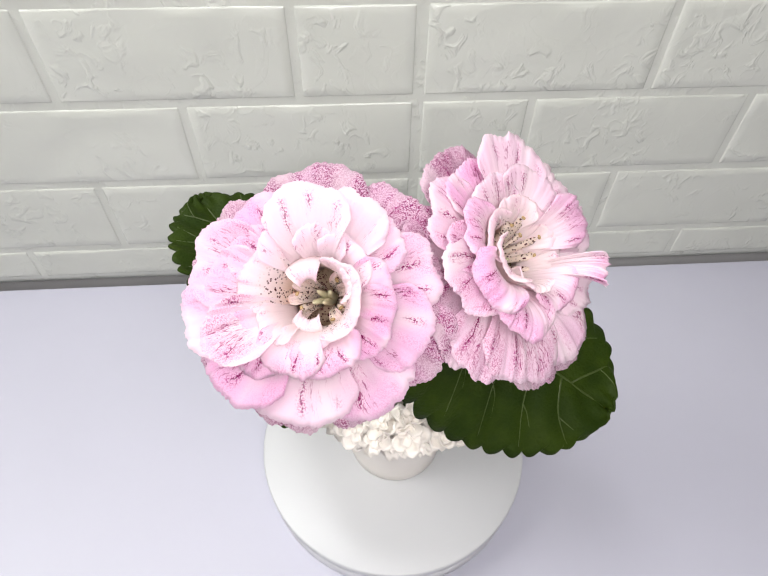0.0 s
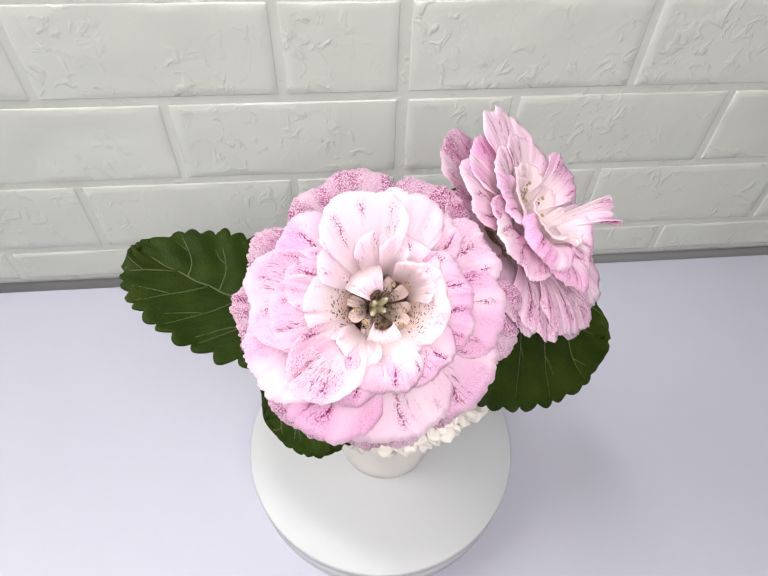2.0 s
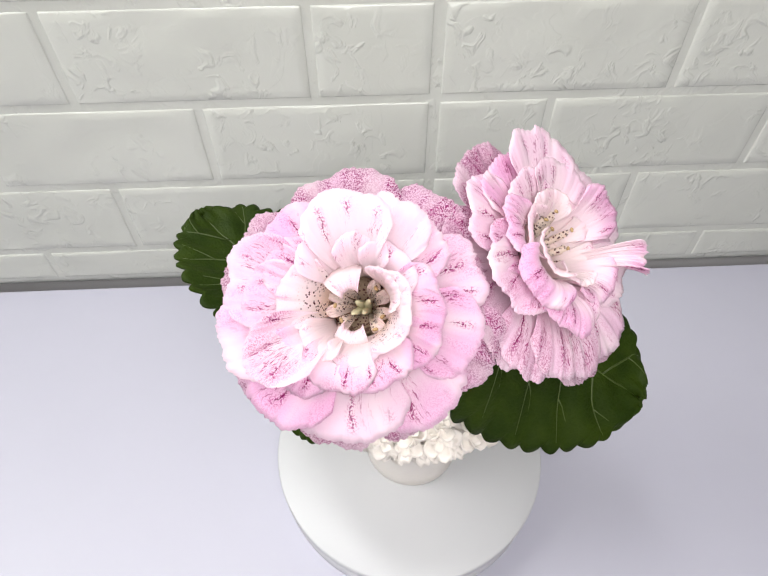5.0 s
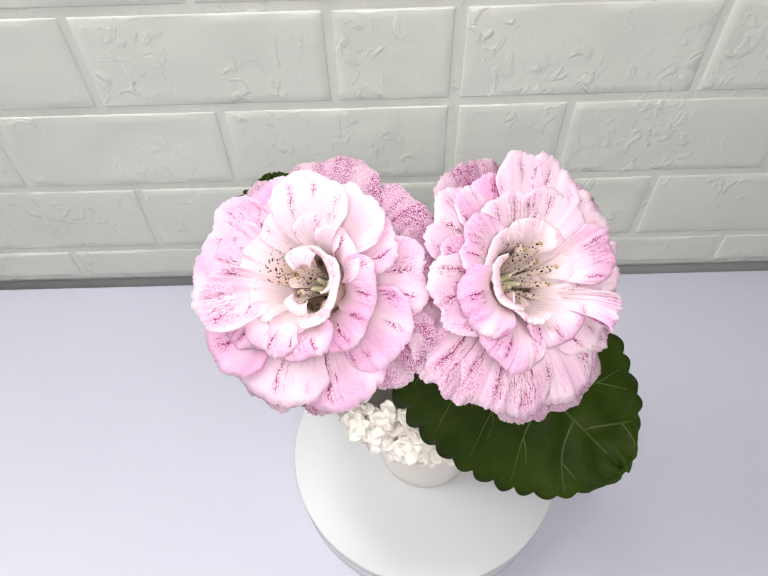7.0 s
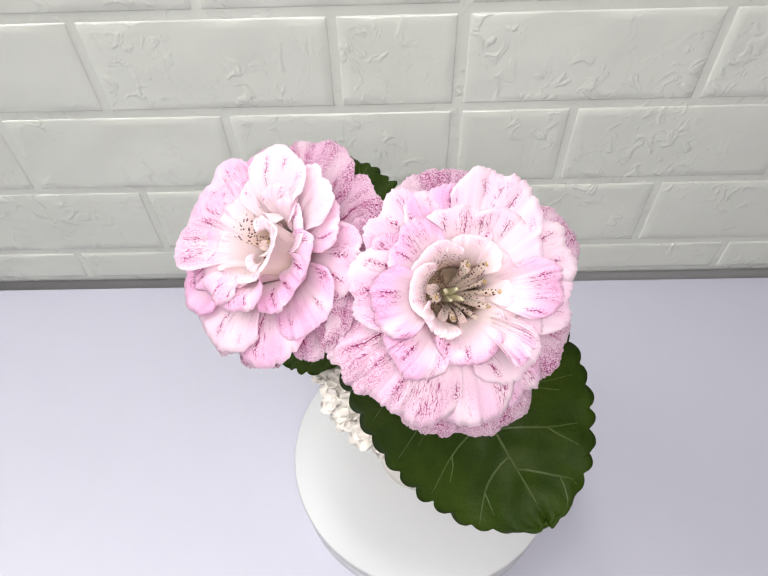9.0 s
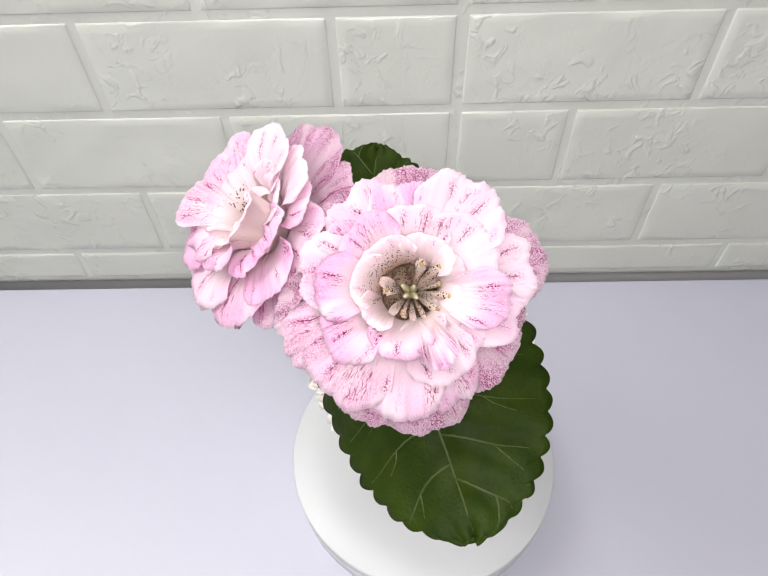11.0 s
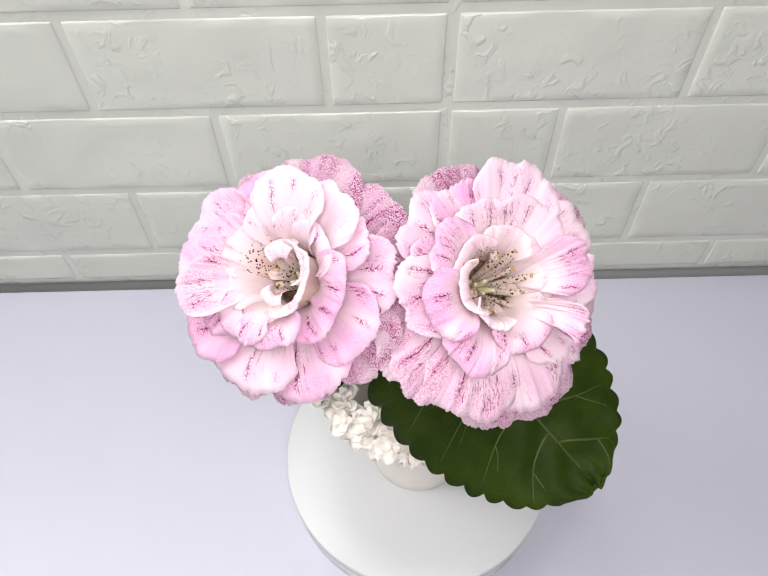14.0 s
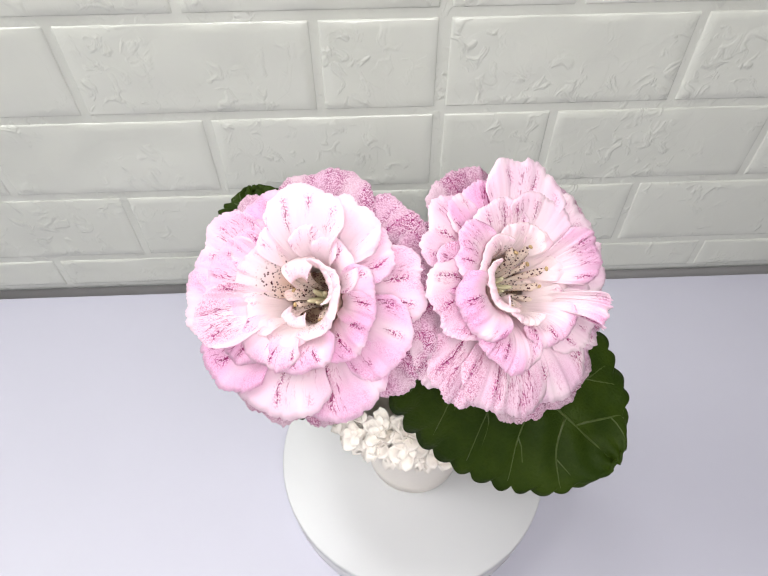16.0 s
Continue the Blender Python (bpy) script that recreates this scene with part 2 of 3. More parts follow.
# ---- building helpers ----
def mesh_ob(name, verts, faces, mat, uvs=None, smooth=True):
    me = bpy.data.meshes.new(name)
    me.from_pydata(verts, [], faces)
    if uvs is not None:
        layer = me.uv_layers.new(name="UVMap")
        for loop in me.loops:
            layer.data[loop.index].uv = uvs[loop.vertex_index]
    if smooth:
        me.polygons.foreach_set("use_smooth", [True] * len(me.polygons))
    me.materials.append(mat)
    me.update()
    return new(name, me)


def under(ob, parent, label=""):
    ob.parent = parent
    return tagged(ob, label)


def sheet(name, grid, uv, thick, mat, parent, label="", reverse=None):
    """A thin closed skin over a grid of points (rows of equal length)."""
    P = np.array(grid)
    n, m = P.shape[:2]
    du, dv = np.gradient(P, axis=1), np.gradient(P, axis=0)
    N = np.cross(du, dv)
    N /= np.maximum(np.linalg.norm(N, axis=2, keepdims=True), 1e-9)
    verts = np.concatenate([(P + N * thick / 2).reshape(-1, 3), (P - N * thick / 2).reshape(-1, 3)])
    k = n * m
    faces = []
    for i in range(n - 1):
        for j in range(m - 1):
            a, b, c, d = i * m + j, i * m + j + 1, (i + 1) * m + j + 1, (i + 1) * m + j
            faces += [(a, b, c, d), (k + d, k + c, k + b, k + a)]
    rim = [j for j in range(m)] + [i * m + m - 1 for i in range(1, n)] + [(n - 1) * m + j for j in range(m - 2, -1, -1)] + [i * m for i in range(n - 2, 0, -1)]
    for a, b in zip(rim, rim[1:] + rim[:1]):
        faces.append((b, a, k + a, k + b))
    uvs = [tuple(q) for q in np.array(uv).reshape(-1, 2)] * 2
    ob = mesh_ob(name, [tuple(v) for v in verts], faces, mat, uvs)
    ob.data.polygons.foreach_set("use_smooth", [True] * (len(faces) - len(rim)) + [False] * len(rim))
    if reverse is not None:
        ob.data.materials.append(reverse)
        ob.data.polygons.foreach_set("material_index", [1 - k % 2 for k in range(len(faces) - len(rim))] + [0] * len(rim))
    return under(ob, parent, label)


def tube(name, path, radii, mat, parent, label="", sides=8):
    path = [Vector(p) for p in path]
    verts, faces = [], []
    ref = Vector((0.31, 0.17, 0.93))
    for i, p in enumerate(path):
        t = (path[min(i + 1, len(path) - 1)] - path[max(i - 1, 0)]).normalized()
        a = t.cross(ref)
        a = a.normalized() if a.length > 1e-4 else Vector((1, 0, 0))
        b = t.cross(a)
        for k in range(sides):
            w = 2 * math.pi * k / sides
            verts.append(tuple(p + radii[i] * (math.cos(w) * a + math.sin(w) * b)))
    for i in range(len(path) - 1):
        for k in range(sides):
            k2 = (k + 1) % sides
            faces.append((i * sides + k, i * sides + k2, (i + 1) * sides + k2, (i + 1) * sides + k))
    faces += [tuple(range(sides - 1, -1, -1)), tuple(range((len(path) - 1) * sides, len(path) * sides))]
    return under(mesh_ob(name, verts, faces, mat), parent, label)


def bez(p0, p1, p2, p3, n):
    p0, p1, p2, p3 = (Vector(p) for p in (p0, p1, p2, p3))
    out = []
    for i in range(n + 1):
        t = i / n
        out.append((1 - t) ** 3 * p0 + 3 * t * (1 - t) ** 2 * p1 + 3 * t * t * (1 - t) * p2 + t ** 3 * p3)
    return out


def lathe(name, profile, mat, parent, label="", steps=72):
    verts, faces = [], []
    for r, z in profile:
        for k in range(steps):
            w = 2 * math.pi * k / steps
            verts.append((r * math.cos(w), r * math.sin(w), z))
    for i in range(len(profile) - 1):
        for k in range(steps):
            k2 = (k + 1) % steps
            faces.append((i * steps + k, i * steps + k2, (i + 1) * steps + k2, (i + 1) * steps + k))
    faces += [tuple(range(steps - 1, -1, -1)), tuple(range((len(profile) - 1) * steps, len(profile) * steps))]
    return under(mesh_ob(name, verts, faces, mat), parent, label)


def block(name, lo, hi, mat, bevel=0.0):
    bm = bmesh.new()
    bmesh.ops.create_cube(bm, size=1.0)
    for v in bm.verts:
        v.co = Vector([(lo[i] + hi[i]) / 2 + v.co[i] * (hi[i] - lo[i]) for i in range(3)])
    if bevel:
        bmesh.ops.bevel(bm, geom=bm.edges[:], offset=bevel, segments=3, affect="EDGES", profile=0.5)
    me = bpy.data.meshes.new(name)
    bm.to_mesh(me)
    bm.free()
    me.materials.append(mat)
    return new(name, me)


# ---- the room ----
AX, AY = -0.0335, -0.2108      # turntable axis
TOP = 0.0294                   # turntable top
BRICK, COURSE, FIRST = 0.1960, 0.0775, 0.0543

table = tagged(block("table", (-1.1, -0.95, -0.75), (1.1, -0.0015, 0.0), M_TABLE, 0.0), "white table top with a faint lavender tint", "table", kind="structure")
wall = tagged(block("wall_north", (-1.6, 0.003, 0.0165), (1.6, 0.12, 2.4), M_WALL), "off-white embossed foam brick wall panel", "wall", kind="structure")
foot = [(0.003 + 0.020 * (1 - math.cos(k / 8 * math.pi / 2)), 0.0165 - 0.019 * math.sin(k / 8 * math.pi / 2)) for k in range(9)]
under(mesh_ob("panel_foot", [(x, y, z) for y, z in foot for x in (-1.6, 1.6)] + [(-1.6, 0.12, foot[-1][1]), (1.6, 0.12, foot[-1][1]), (-1.6, 0.12, 0.0165), (1.6, 0.12, 0.0165)],
              [(2 * k, 2 * k + 1, 2 * k + 3, 2 * k + 2) for k in range(10)], M_WALL), wall, "rounded lower lip of the foam panel")
under(block("wall_skirt", (-1.6, 0.023, -0.75), (1.6, 0.12, -0.0025), M_ROOM), wall, "plain wall below the panel")
tagged(block("floor", (-1.6, -2.4, -0.80), (1.6, 0.12, -0.75), M_FLOOR), "plain room floor", "floor", kind="structure")
tagged(block("wall_south", (-1.6, -2.5, -0.75), (1.6, -2.4, 2.4), M_ROOM), "plain white room wall", "wall", kind="structure")
tagged(block("wall_west", (-1.7, -2.4, -0.75), (-1.6, 0.12, 2.4), M_ROOM), "plain white room wall", "wall", kind="structure")
tagged(block("wall_east", (1.6, -2.4, -0.75), (1.7, 0.12, 2.4), M_ROOM), "plain white room wall", "wall", kind="structure")
tagged(block("ceiling", (-1.6, -2.4, 2.4), (1.6, 0.12, 2.45), M_ROOM), "plain white ceiling", "ceiling", kind="structure")


# ---- turntable ----
turntable = tagged(new("turntable"), "round white plastic rotating display turntable on the table", "turntable")
turntable.matrix_basis = pose(AX, AY, 0.0)
lathe("base", [(0.094, 0.0), (0.1025, 0.0), (0.1035, 0.001), (0.1035, 0.0165), (0.1028, 0.0176), (0.1000, 0.0180), (0.0985, 0.0180)], M_BASE, turntable, "white plastic base ring")
lathe("bearing", [(0.030, 0.017), (0.0985, 0.0178), (0.0985, 0.0205), (0.030, 0.0210)], M_BASE, turntable)
plate = lathe("top_plate", [(0.0985, 0.0208), (0.1036, 0.0208), (0.1045, 0.0216), (0.1046, 0.0280), (0.1042, 0.0289), (0.1034, 0.0294), (0.08, 0.0294), (0.03, 0.0294)], M_PLATE, turntable, "smooth white rotating top plate", 96)


# ---- vase ----
def blossom_petal_mesh(radius, spread, seed):
    rng = random.Random(seed)
    tilt = rng.uniform(-0.0008, 0.0016)
    grid = []
    for i in range(5):
        v = i / 4
        for j in range(5):
            a = j / 2 - 1
            r = radius * (0.06 + 0.94 * v) * (1 - 0.16 * a * a * v)
            w = a * spread * (0.55 + 0.45 * math.sin(math.pi * min(v + 0.2, 1) * 0.9)) * (0.75 if v == 1 else 1)
            grid.append((r * math.cos(w), r * math.sin(w), 0.0024 * v * v + tilt * v + 0.0012 * math.sin(4.2 * a + seed) * v * v + 0.0012 * a * a * v - 0.0012 * math.sin(math.pi * v) * (1 - abs(a))))
    verts = grid + [(x, y, z - 0.0010) for x, y, z in grid]
    faces = []
    for i in range(4):
        for j in range(4):
            a, b, c, d = i * 5 + j, i * 5 + j + 1, i * 5 + j + 6, i * 5 + j + 5
            faces += [(a, d, c, b), (a + 25, b + 25, c + 25, d + 25)]
    rim = list(range(5)) + [9, 14, 19, 24] + [23, 22, 21, 20] + [15, 10, 5]
    for a, b in zip(rim, rim[1:] + rim[:1]):
        faces.append((a, b, b + 25, a + 25))
    me = bpy.data.meshes.new("petal")
    me.from_pydata(verts, [], faces)
    me.polygons.foreach_set("use_smooth", [True] * len(faces))
    me.materials.append(M_ROSE)
    return me


def bead_mesh():
    bm = bmesh.new()
    bmesh.ops.create_uvsphere(bm, u_segments=10, v_segments=7, radius=0.0015)
    for v in bm.verts:
        v.co.z = v.co.z * 0.9 + 0.0034
    for f in bm.faces:
        f.smooth = True
    me = bpy.data.meshes.new("rosette")
    bm.to_mesh(me)
    bm.free()
    me.materials.append(M_ROSE)
    return me


def build_vase():
    vase = tagged(new("vase"), "small white plaster vase with blossoms round its rim", "vase")
    outer = [(0.026, 0.0), (0.0335, 0.0003), (0.0350, 0.002), (0.0352, 0.012), (0.0365, 0.035), (0.0400, 0.058), (0.0450, 0.080), (0.0520, 0.100), (0.0575, 0.120), (0.0590, 0.133)]
    inner = [(0.0570, 0.1335), (0.0530, 0.114), (0.0420, 0.085), (0.0340, 0.060), (0.0320, 0.02), (0.010, 0.014)]
    lathe("body", outer + inner, M_VASE, vase, "smooth white plaster body", 64)
    bead = bead_mesh()
    wide = [blossom_petal_mesh(0.0100, 0.80, s) for s in range(5)]
    small = [blossom_petal_mesh(0.0058, 0.90, s + 9) for s in range(3)]
    rng = random.Random(5)
    for row, (count, radius, z, lean) in enumerate(((22, 0.0575, 0.111, 66), (24, 0.0625, 0.120, 48), (24, 0.0635, 0.129, 26), (22, 0.0590, 0.136, 4))):
        for k in range(count):
            w = 2 * math.pi * (k + 0.5 * row + rng.uniform(-0.2, 0.2)) / count
            ob = new("rosette", bead)
            ob.parent = vase
            n = Vector((math.cos(w) * math.sin(radians(lean + 12)), math.sin(w) * math.sin(radians(lean + 12)), math.cos(radians(lean + 12))))
            q = n.to_track_quat("Z", "Y").to_matrix().to_4x4()
            s = rng.uniform(1.0, 1.22)
            ob.matrix_basis = Matrix.Translation((radius * math.cos(w), radius * math.sin(w), z + rng.uniform(-0.003, 0.003))) @ q @ pose(0, 0, 0, rng.uniform(-14, 14), rng.uniform(-14, 14), rng.uniform(0, 360)) @ Matrix.Diagonal((s, s, s, 1))
            for shapes, count2, lift in ((wide, 5, 0.0), (small, 4, 0.0026)):
                for i in range(count2):
                    leafy = new("petal", rng.choice(shapes))
                    leafy.parent = ob
                    leafy.matrix_basis = pose(0, 0, lift, rng.uniform(-10, 10), rng.uniform(-16, 9), 360 * (i + rng.uniform(-0.12, 0.12)) / count2)
    for ob in vase.children:
        ob.matrix_basis = pose(0.001, -0.004, 0) @ ob.matrix_basis
    return vase


vase = build_vase()


# ---- flowers ----
def flower_axes(center, normal):
    n = Vector(normal).normalized()
    u = (Vector((1, 0, 0)) - n * n.x).normalized()
    return Vector(center), u, n.cross(u), n


def petal(flower, axes, phi, r1, half, w, mat, rng, r0=0.0115, low=-0.013, belly=0.0015, steep=0.10, reach=0.60, cup=0.0, twist=0.0011, ruffle=1.0, point=0.0, ragged=1.0, label="", reverse=None):
    """One petal about the direction phi: it climbs out of the throat at r0, spreads and bends over to its margin at r1, w over the flower's plane."""
    c, u, v, n = axes
    rows, cols = 15, 81
    seed = rng.uniform(0, 90)
    lean = twist * rng.uniform(0.7, 1.3)
    notch = rng.choice((0.0, 0.02, 0.05))
    grid, uv = [], []
    for j in range(cols):
        a = 2 * j / (cols - 1) - 1
        edge = 1.01 - 0.24 * abs(a) ** 2.8 - point * abs(a) - notch * math.exp(-((a - 0.15) * 5) ** 2)
        edge += ragged * (0.045 * noise.noise((a * 1.9, seed, 0.0)) + 0.014 * noise.noise((a * 7.0, seed, 3.0)) + 0.018 * noise.noise((a * 17.0, seed, 7.0)) + 0.013 * noise.noise((a * 37.0, seed, 9.0)))
        wave = ruffle * (0.0024 * noise.noise((a * 1.7, seed, 11.0)) + 0.0015 * noise.noise((a * 4.6, seed, 15.0)) + 0.0005 * noise.noise((a * 10.0, seed, 19.0)))
        top = w + lean * a + cup * a * a
        span_r = r1 * edge - r0
        col = []
        for i in range(rows):
            t = i / (rows - 1)
            b0, b1, b2, b3 = (1 - t) ** 3, 3 * t * (1 - t) ** 2, 3 * t * t * (1 - t), t ** 3
            r = r0 + span_r * (b1 * steep + b2 * reach + b3)
            h = b0 * low + b1 * (low + 0.78 * (top - low)) + b2 * (top + belly) + b3 * top
            h += wave * max(0.0, t - 0.25) ** 1.5
            ang = radians(phi + half * a * (0.70 + 0.30 * math.sin(min(1.0, t * 1.2) * math.pi / 2)))
            col.append(tuple(c + u * (r * math.cos(ang)) + v * (r * math.sin(ang)) + n * h))
        grid.append(col)
        uv.append([(a / 2 + 0.5, i / (rows - 1)) for i in range(rows)])
    return sheet("petal", [list(q) for q in zip(*grid)], [list(q) for q in zip(*uv)], 0.00022, mat, flower, label, reverse)


def build_flower(label, axes, rings, fingers, seed, tilt_stem):
    rng = random.Random(seed)
    c, u, v, n = axes
    flower = tagged(new("flower"), label, "flower", group="blossoms in the vase")

    def at(x, y, z):
        return c + u * x + v * y + n * z

    for petals, mat, opts in rings:
        for phi, r, half, w, *crest in petals:
            own = dict(opts, belly=crest[0] / 1000) if crest else opts
            petal(flower, axes, phi, r / 1000, half, w / 1000, mat, rng, **own)
    # throat funnel
    verts, faces, steps = [], [], 40
    prof = ((0.0128, -0.0118), (0.0126, -0.0135), (0.0120, -0.0160), (0.0110, -0.0195), (0.0090, -0.0230), (0.0045, -0.0255), (0.0006, -0.0260))
    prof = prof + tuple((r + 0.0008, z - 0.0009) for r, z in reversed(prof))
    for r, z in prof:
        for k in range(steps):
            a = 2 * math.pi * k / steps
            rr = r * (1 + 0.06 * math.sin(5 * a + seed))
            verts.append(tuple(at(rr * math.cos(a), rr * math.sin(a), z)))
    for i in range(len(prof) - 1):
        for k in range(steps):
            k2 = (k + 1) % steps
            faces.append((i * steps + k, i * steps + k2, (i + 1) * steps + k2, (i + 1) * steps + k))
    under(mesh_ob("throat", verts, faces, M_THROAT), flower, "cream throat spotted with maroon dots")
    # finger-like petaloids striped with dots, each with a curled knob and an anther
    for deg, r, z, thick in fingers:
        a = radians(deg)
        ca, sa = math.cos(a), math.sin(a)
        foot, tip = at(0.0035 * ca, 0.0035 * sa, -0.0235), at(r / 1000 * ca, r / 1000 * sa, z / 1000)
        over = at((r + 1.6) / 1000 * math.cos(a + 0.12), (r + 1.6) / 1000 * math.sin(a + 0.12), (z - 1.6) / 1000)
        path = bez(foot, at(0.0060 * ca, 0.0060 * sa, -0.015), at(r * 0.8 / 1000 * ca, r * 0.8 / 1000 * sa, (z - 1.0) / 1000), tip, 9) + [tip * 0.5 + over * 0.5 + n * 0.0004, over]
        fat = [0.6, 0.65, 0.7, 0.75, 0.8, 0.85, 0.95, 1.05, 1.15, 1.25, 1.15, 0.5]
        fil = tube("petaloid", path, [thick / 1000 * f for f in fat], M_STRIP, flower, "pale finger-like petaloid with a dotted stripe", 10)
        q, d = tip + n * (0.0007 + thick / 1000), (u * math.cos(a + 1.2) + v * math.sin(a + 1.2)) * 0.0010
        tube("anther", [q - d, q - d * 0.6, q, q + d * 0.6, q + d], [0.0003, 0.0006, 0.0007, 0.0006, 0.0003], M_ANTHER, fil, "brown anther")
    # pistil of fused greenish lobes
    for k in range(4):
        a = 2 * math.pi * k / 4 + 0.5 + seed
        lean = 0.0034 + 0.0008 * math.sin(3 * k + seed)
        tube("stigma_lobe", bez(at(0.0012 * math.cos(a), 0.0012 * math.sin(a), -0.025), at(0.0018 * math.cos(a), 0.0018 * math.sin(a), -0.018), at(lean * 0.7 * math.cos(a), lean * 0.7 * math.sin(a), -0.012), at(lean * math.cos(a), lean * math.sin(a), -0.0075 - 0.0008 * k), 8), [0.0018, 0.0017, 0.0016, 0.0015, 0.0014, 0.0012, 0.0011, 0.0009, 0.0004], M_STAMEN, flower, "greenish cream stigma lobe", 10)
    # tube, calyx and stalk behind the petals
    tube("flower_tube", [at(0, 0, -0.0275), at(0, 0, -0.030), at(0, 0, -0.033), at(0, 0, -0.036), at(0, 0, -0.040)], [0.0120, 0.0115, 0.0100, 0.0082, 0.006], M_TUBE, flower, "pale floral tube", 16)
    for k in range(5):
        a = 2 * math.pi * k / 5
        grid, uv = [], []
        for i in range(7):
            t = i / 6
            rad = 0.004 + 0.013 * math.sin(t * 1.5)
            wid = 0.0062 * math.sin(math.pi * (0.12 + 0.86 * t)) ** 0.8 + 0.0004
            mid = at(rad * math.cos(a), rad * math.sin(a), -0.041 + 0.020 * t)
            side = -u * math.sin(a) + v * math.cos(a)
            grid.append([tuple(mid + side * wid * s - n * 0.0008 * s * s) for s in (-1, -0.5, 0, 0.5, 1)])
            uv.append([(s, t) for s in (0, 0.25, 0.5, 0.75, 1)])
        sheet("sepal", grid, uv, 0.0007, M_STEM, flower, "green sepal")
    start = at(0, 0, -0.040)
    tube("stalk", bez(start, start - n * 0.03, Vector((tilt_stem[0], tilt_stem[1], 0.17)), Vector((tilt_stem[0] * 0.5, tilt_stem[1] * 0.5, 0.055)), 14), [0.0028] * 15, M_STEM, flower, "green flower stalk")
    return flower


RING_BACK = dict(label="outer petal densely speckled with dark magenta", low=-0.019, belly=0.0)
RING_FRONT = dict(label="white-pink petal with magenta veins at the margin", low=-0.0150, belly=0.0006)
RING_PALE = dict(RING_FRONT, label="nearly white petal with a few thin veins")
RING_LOW = dict(RING_FRONT, label="drooping petal speckled and veined with magenta", ruffle=1.3)
RING_MID = dict(low=-0.0140, belly=0.0010, ruffle=1.3)
RING_IN = dict(label="pale inner petal", low=-0.0135, belly=0.0012, r0=0.0110, ruffle=1.0)
RING_SPOT = dict(RING_IN, label="pale inner petal spotted with maroon at its foot", reverse=M_PETAL_IN)
RING_WALL = dict(RING_IN, label="upright white inner petal with a torn rim", steep=0.25, reach=0.45, ragged=1.7, low=-0.0130)
RING_HOOD = dict(label="small white petal curled over the throat", low=-0.010, belly=0.0045, steep=-0.15, reach=0.40, twist=0.0004, ruffle=0.6, ragged=1.4)
M_STRIP = petal_material("spotted_stripe", 0.1, 0.1, (0.92, 0.80, 0.74), (0.88, 0.76, 0.66), 0.3, 1.0)

A_AXES = flower_axes((-0.039, -0.075, 0.284), (-0.19, -0.62, 0.76))
A_BACK = ((92, 50, 36, -6), (44, 50, 28, -8), (333, 53, 24, -6), (136, 50, 18, -5), (168, 52, 22, -6), (213, 52, 30, -6), (251, 51, 28, -6), (290, 50, 24, -7), (10, 45, 24, -7))
A_FRONT = ((35, 38.5, 22, 4), (9, 45.5, 27, -2), (337, 44, 28, 0), (300, 48, 32, -3, 4), (220, 48, 31, 1, 4), (187, 48.5, 28, 6, -2), (157, 46, 28, 8, -3), (124, 42, 28, 4))
A_PALE = ((56, 40, 25, 8), (87, 38, 32, 13), (258, 47.5, 36, -1, 4))
A_MID = ((140, 34, 26, 6), (168, 38, 28, 8, -1), (220, 35, 30, 8, 6), (250, 29, 36, 11, 4.5), (288, 29, 36, 10, 4.5), (333, 32, 34, 6, 3), (3, 30, 28, 6, 3))
A_PALE_MID = ((106, 28, 36, 8), (41, 25, 36, 8), (74, 25, 30, 9))
A_POINT = ((205, 40, 28, 14.5, -4),)
A_SPOT = ((343, 21, 54, 15.5), (159, 26, 38, 7))
A_IN = ((218, 21, 30, 9), (268, 20, 40, 9.5))
A_WALL = ((22, 17.5, 38, 15),)
RING_STRIP = dict(label="narrow cream ribbon dotted with maroon in the throat", r0=0.0042, low=-0.0225, belly=0.001, steep=0.2, twist=0.0006, ruffle=0.6, cup=-0.0008)
A_STRIP = ((15, 12.5, 15, -6), (50, 11.5, 13, -8), (118, 12, 15, -5), (150, 12.5, 13, -8), (182, 12, 15, -6), (222, 12, 13, -8), (310, 12.5, 15, -5), (340, 12, 12, -8))
B_STRIP = ((268, 12.5, 11, -7), (315, 14.5, 7, -8), (14, 15, 8, -7), (60, 14, 8, -9), (196, 12, 15, -3))
A_FINGERS = ((40, 9, -8, 1.2), (330, 9, -9, 1.1), (210, 8, -8, 1.3), (170, 9, -9, 1.2), (300, 10, -7, 1.4))
flower_a = build_flower("fully open double pink blossom with magenta-veined ruffled petals", A_AXES, ((A_BACK, M_PETAL_BACK, RING_BACK), (A_FRONT, M_PETAL, RING_FRONT), (A_PALE, M_PETAL_PALE, RING_PALE), (A_POINT, M_PETAL_LOW, dict(RING_MID, label="pointed petal deep pink at its tip", point=0.14)), (A_MID, M_PETAL, RING_MID), (A_PALE_MID, M_PETAL_PALE, RING_PALE), (A_SPOT, M_PETAL_SPOT, RING_SPOT), (A_IN, M_PETAL_IN, RING_IN), (A_WALL, M_PETAL_IN, RING_WALL), (A_STRIP, M_STRIP, RING_STRIP),
                        (((106, 6.0, 34, 4),), M_PETAL_IN, dict(RING_HOOD, r0=0.0155)), (((255, 8.5, 30, 1),), M_PETAL_IN, dict(RING_HOOD, r0=0.0150))), A_FINGERS, 11, (-0.010, -0.012))

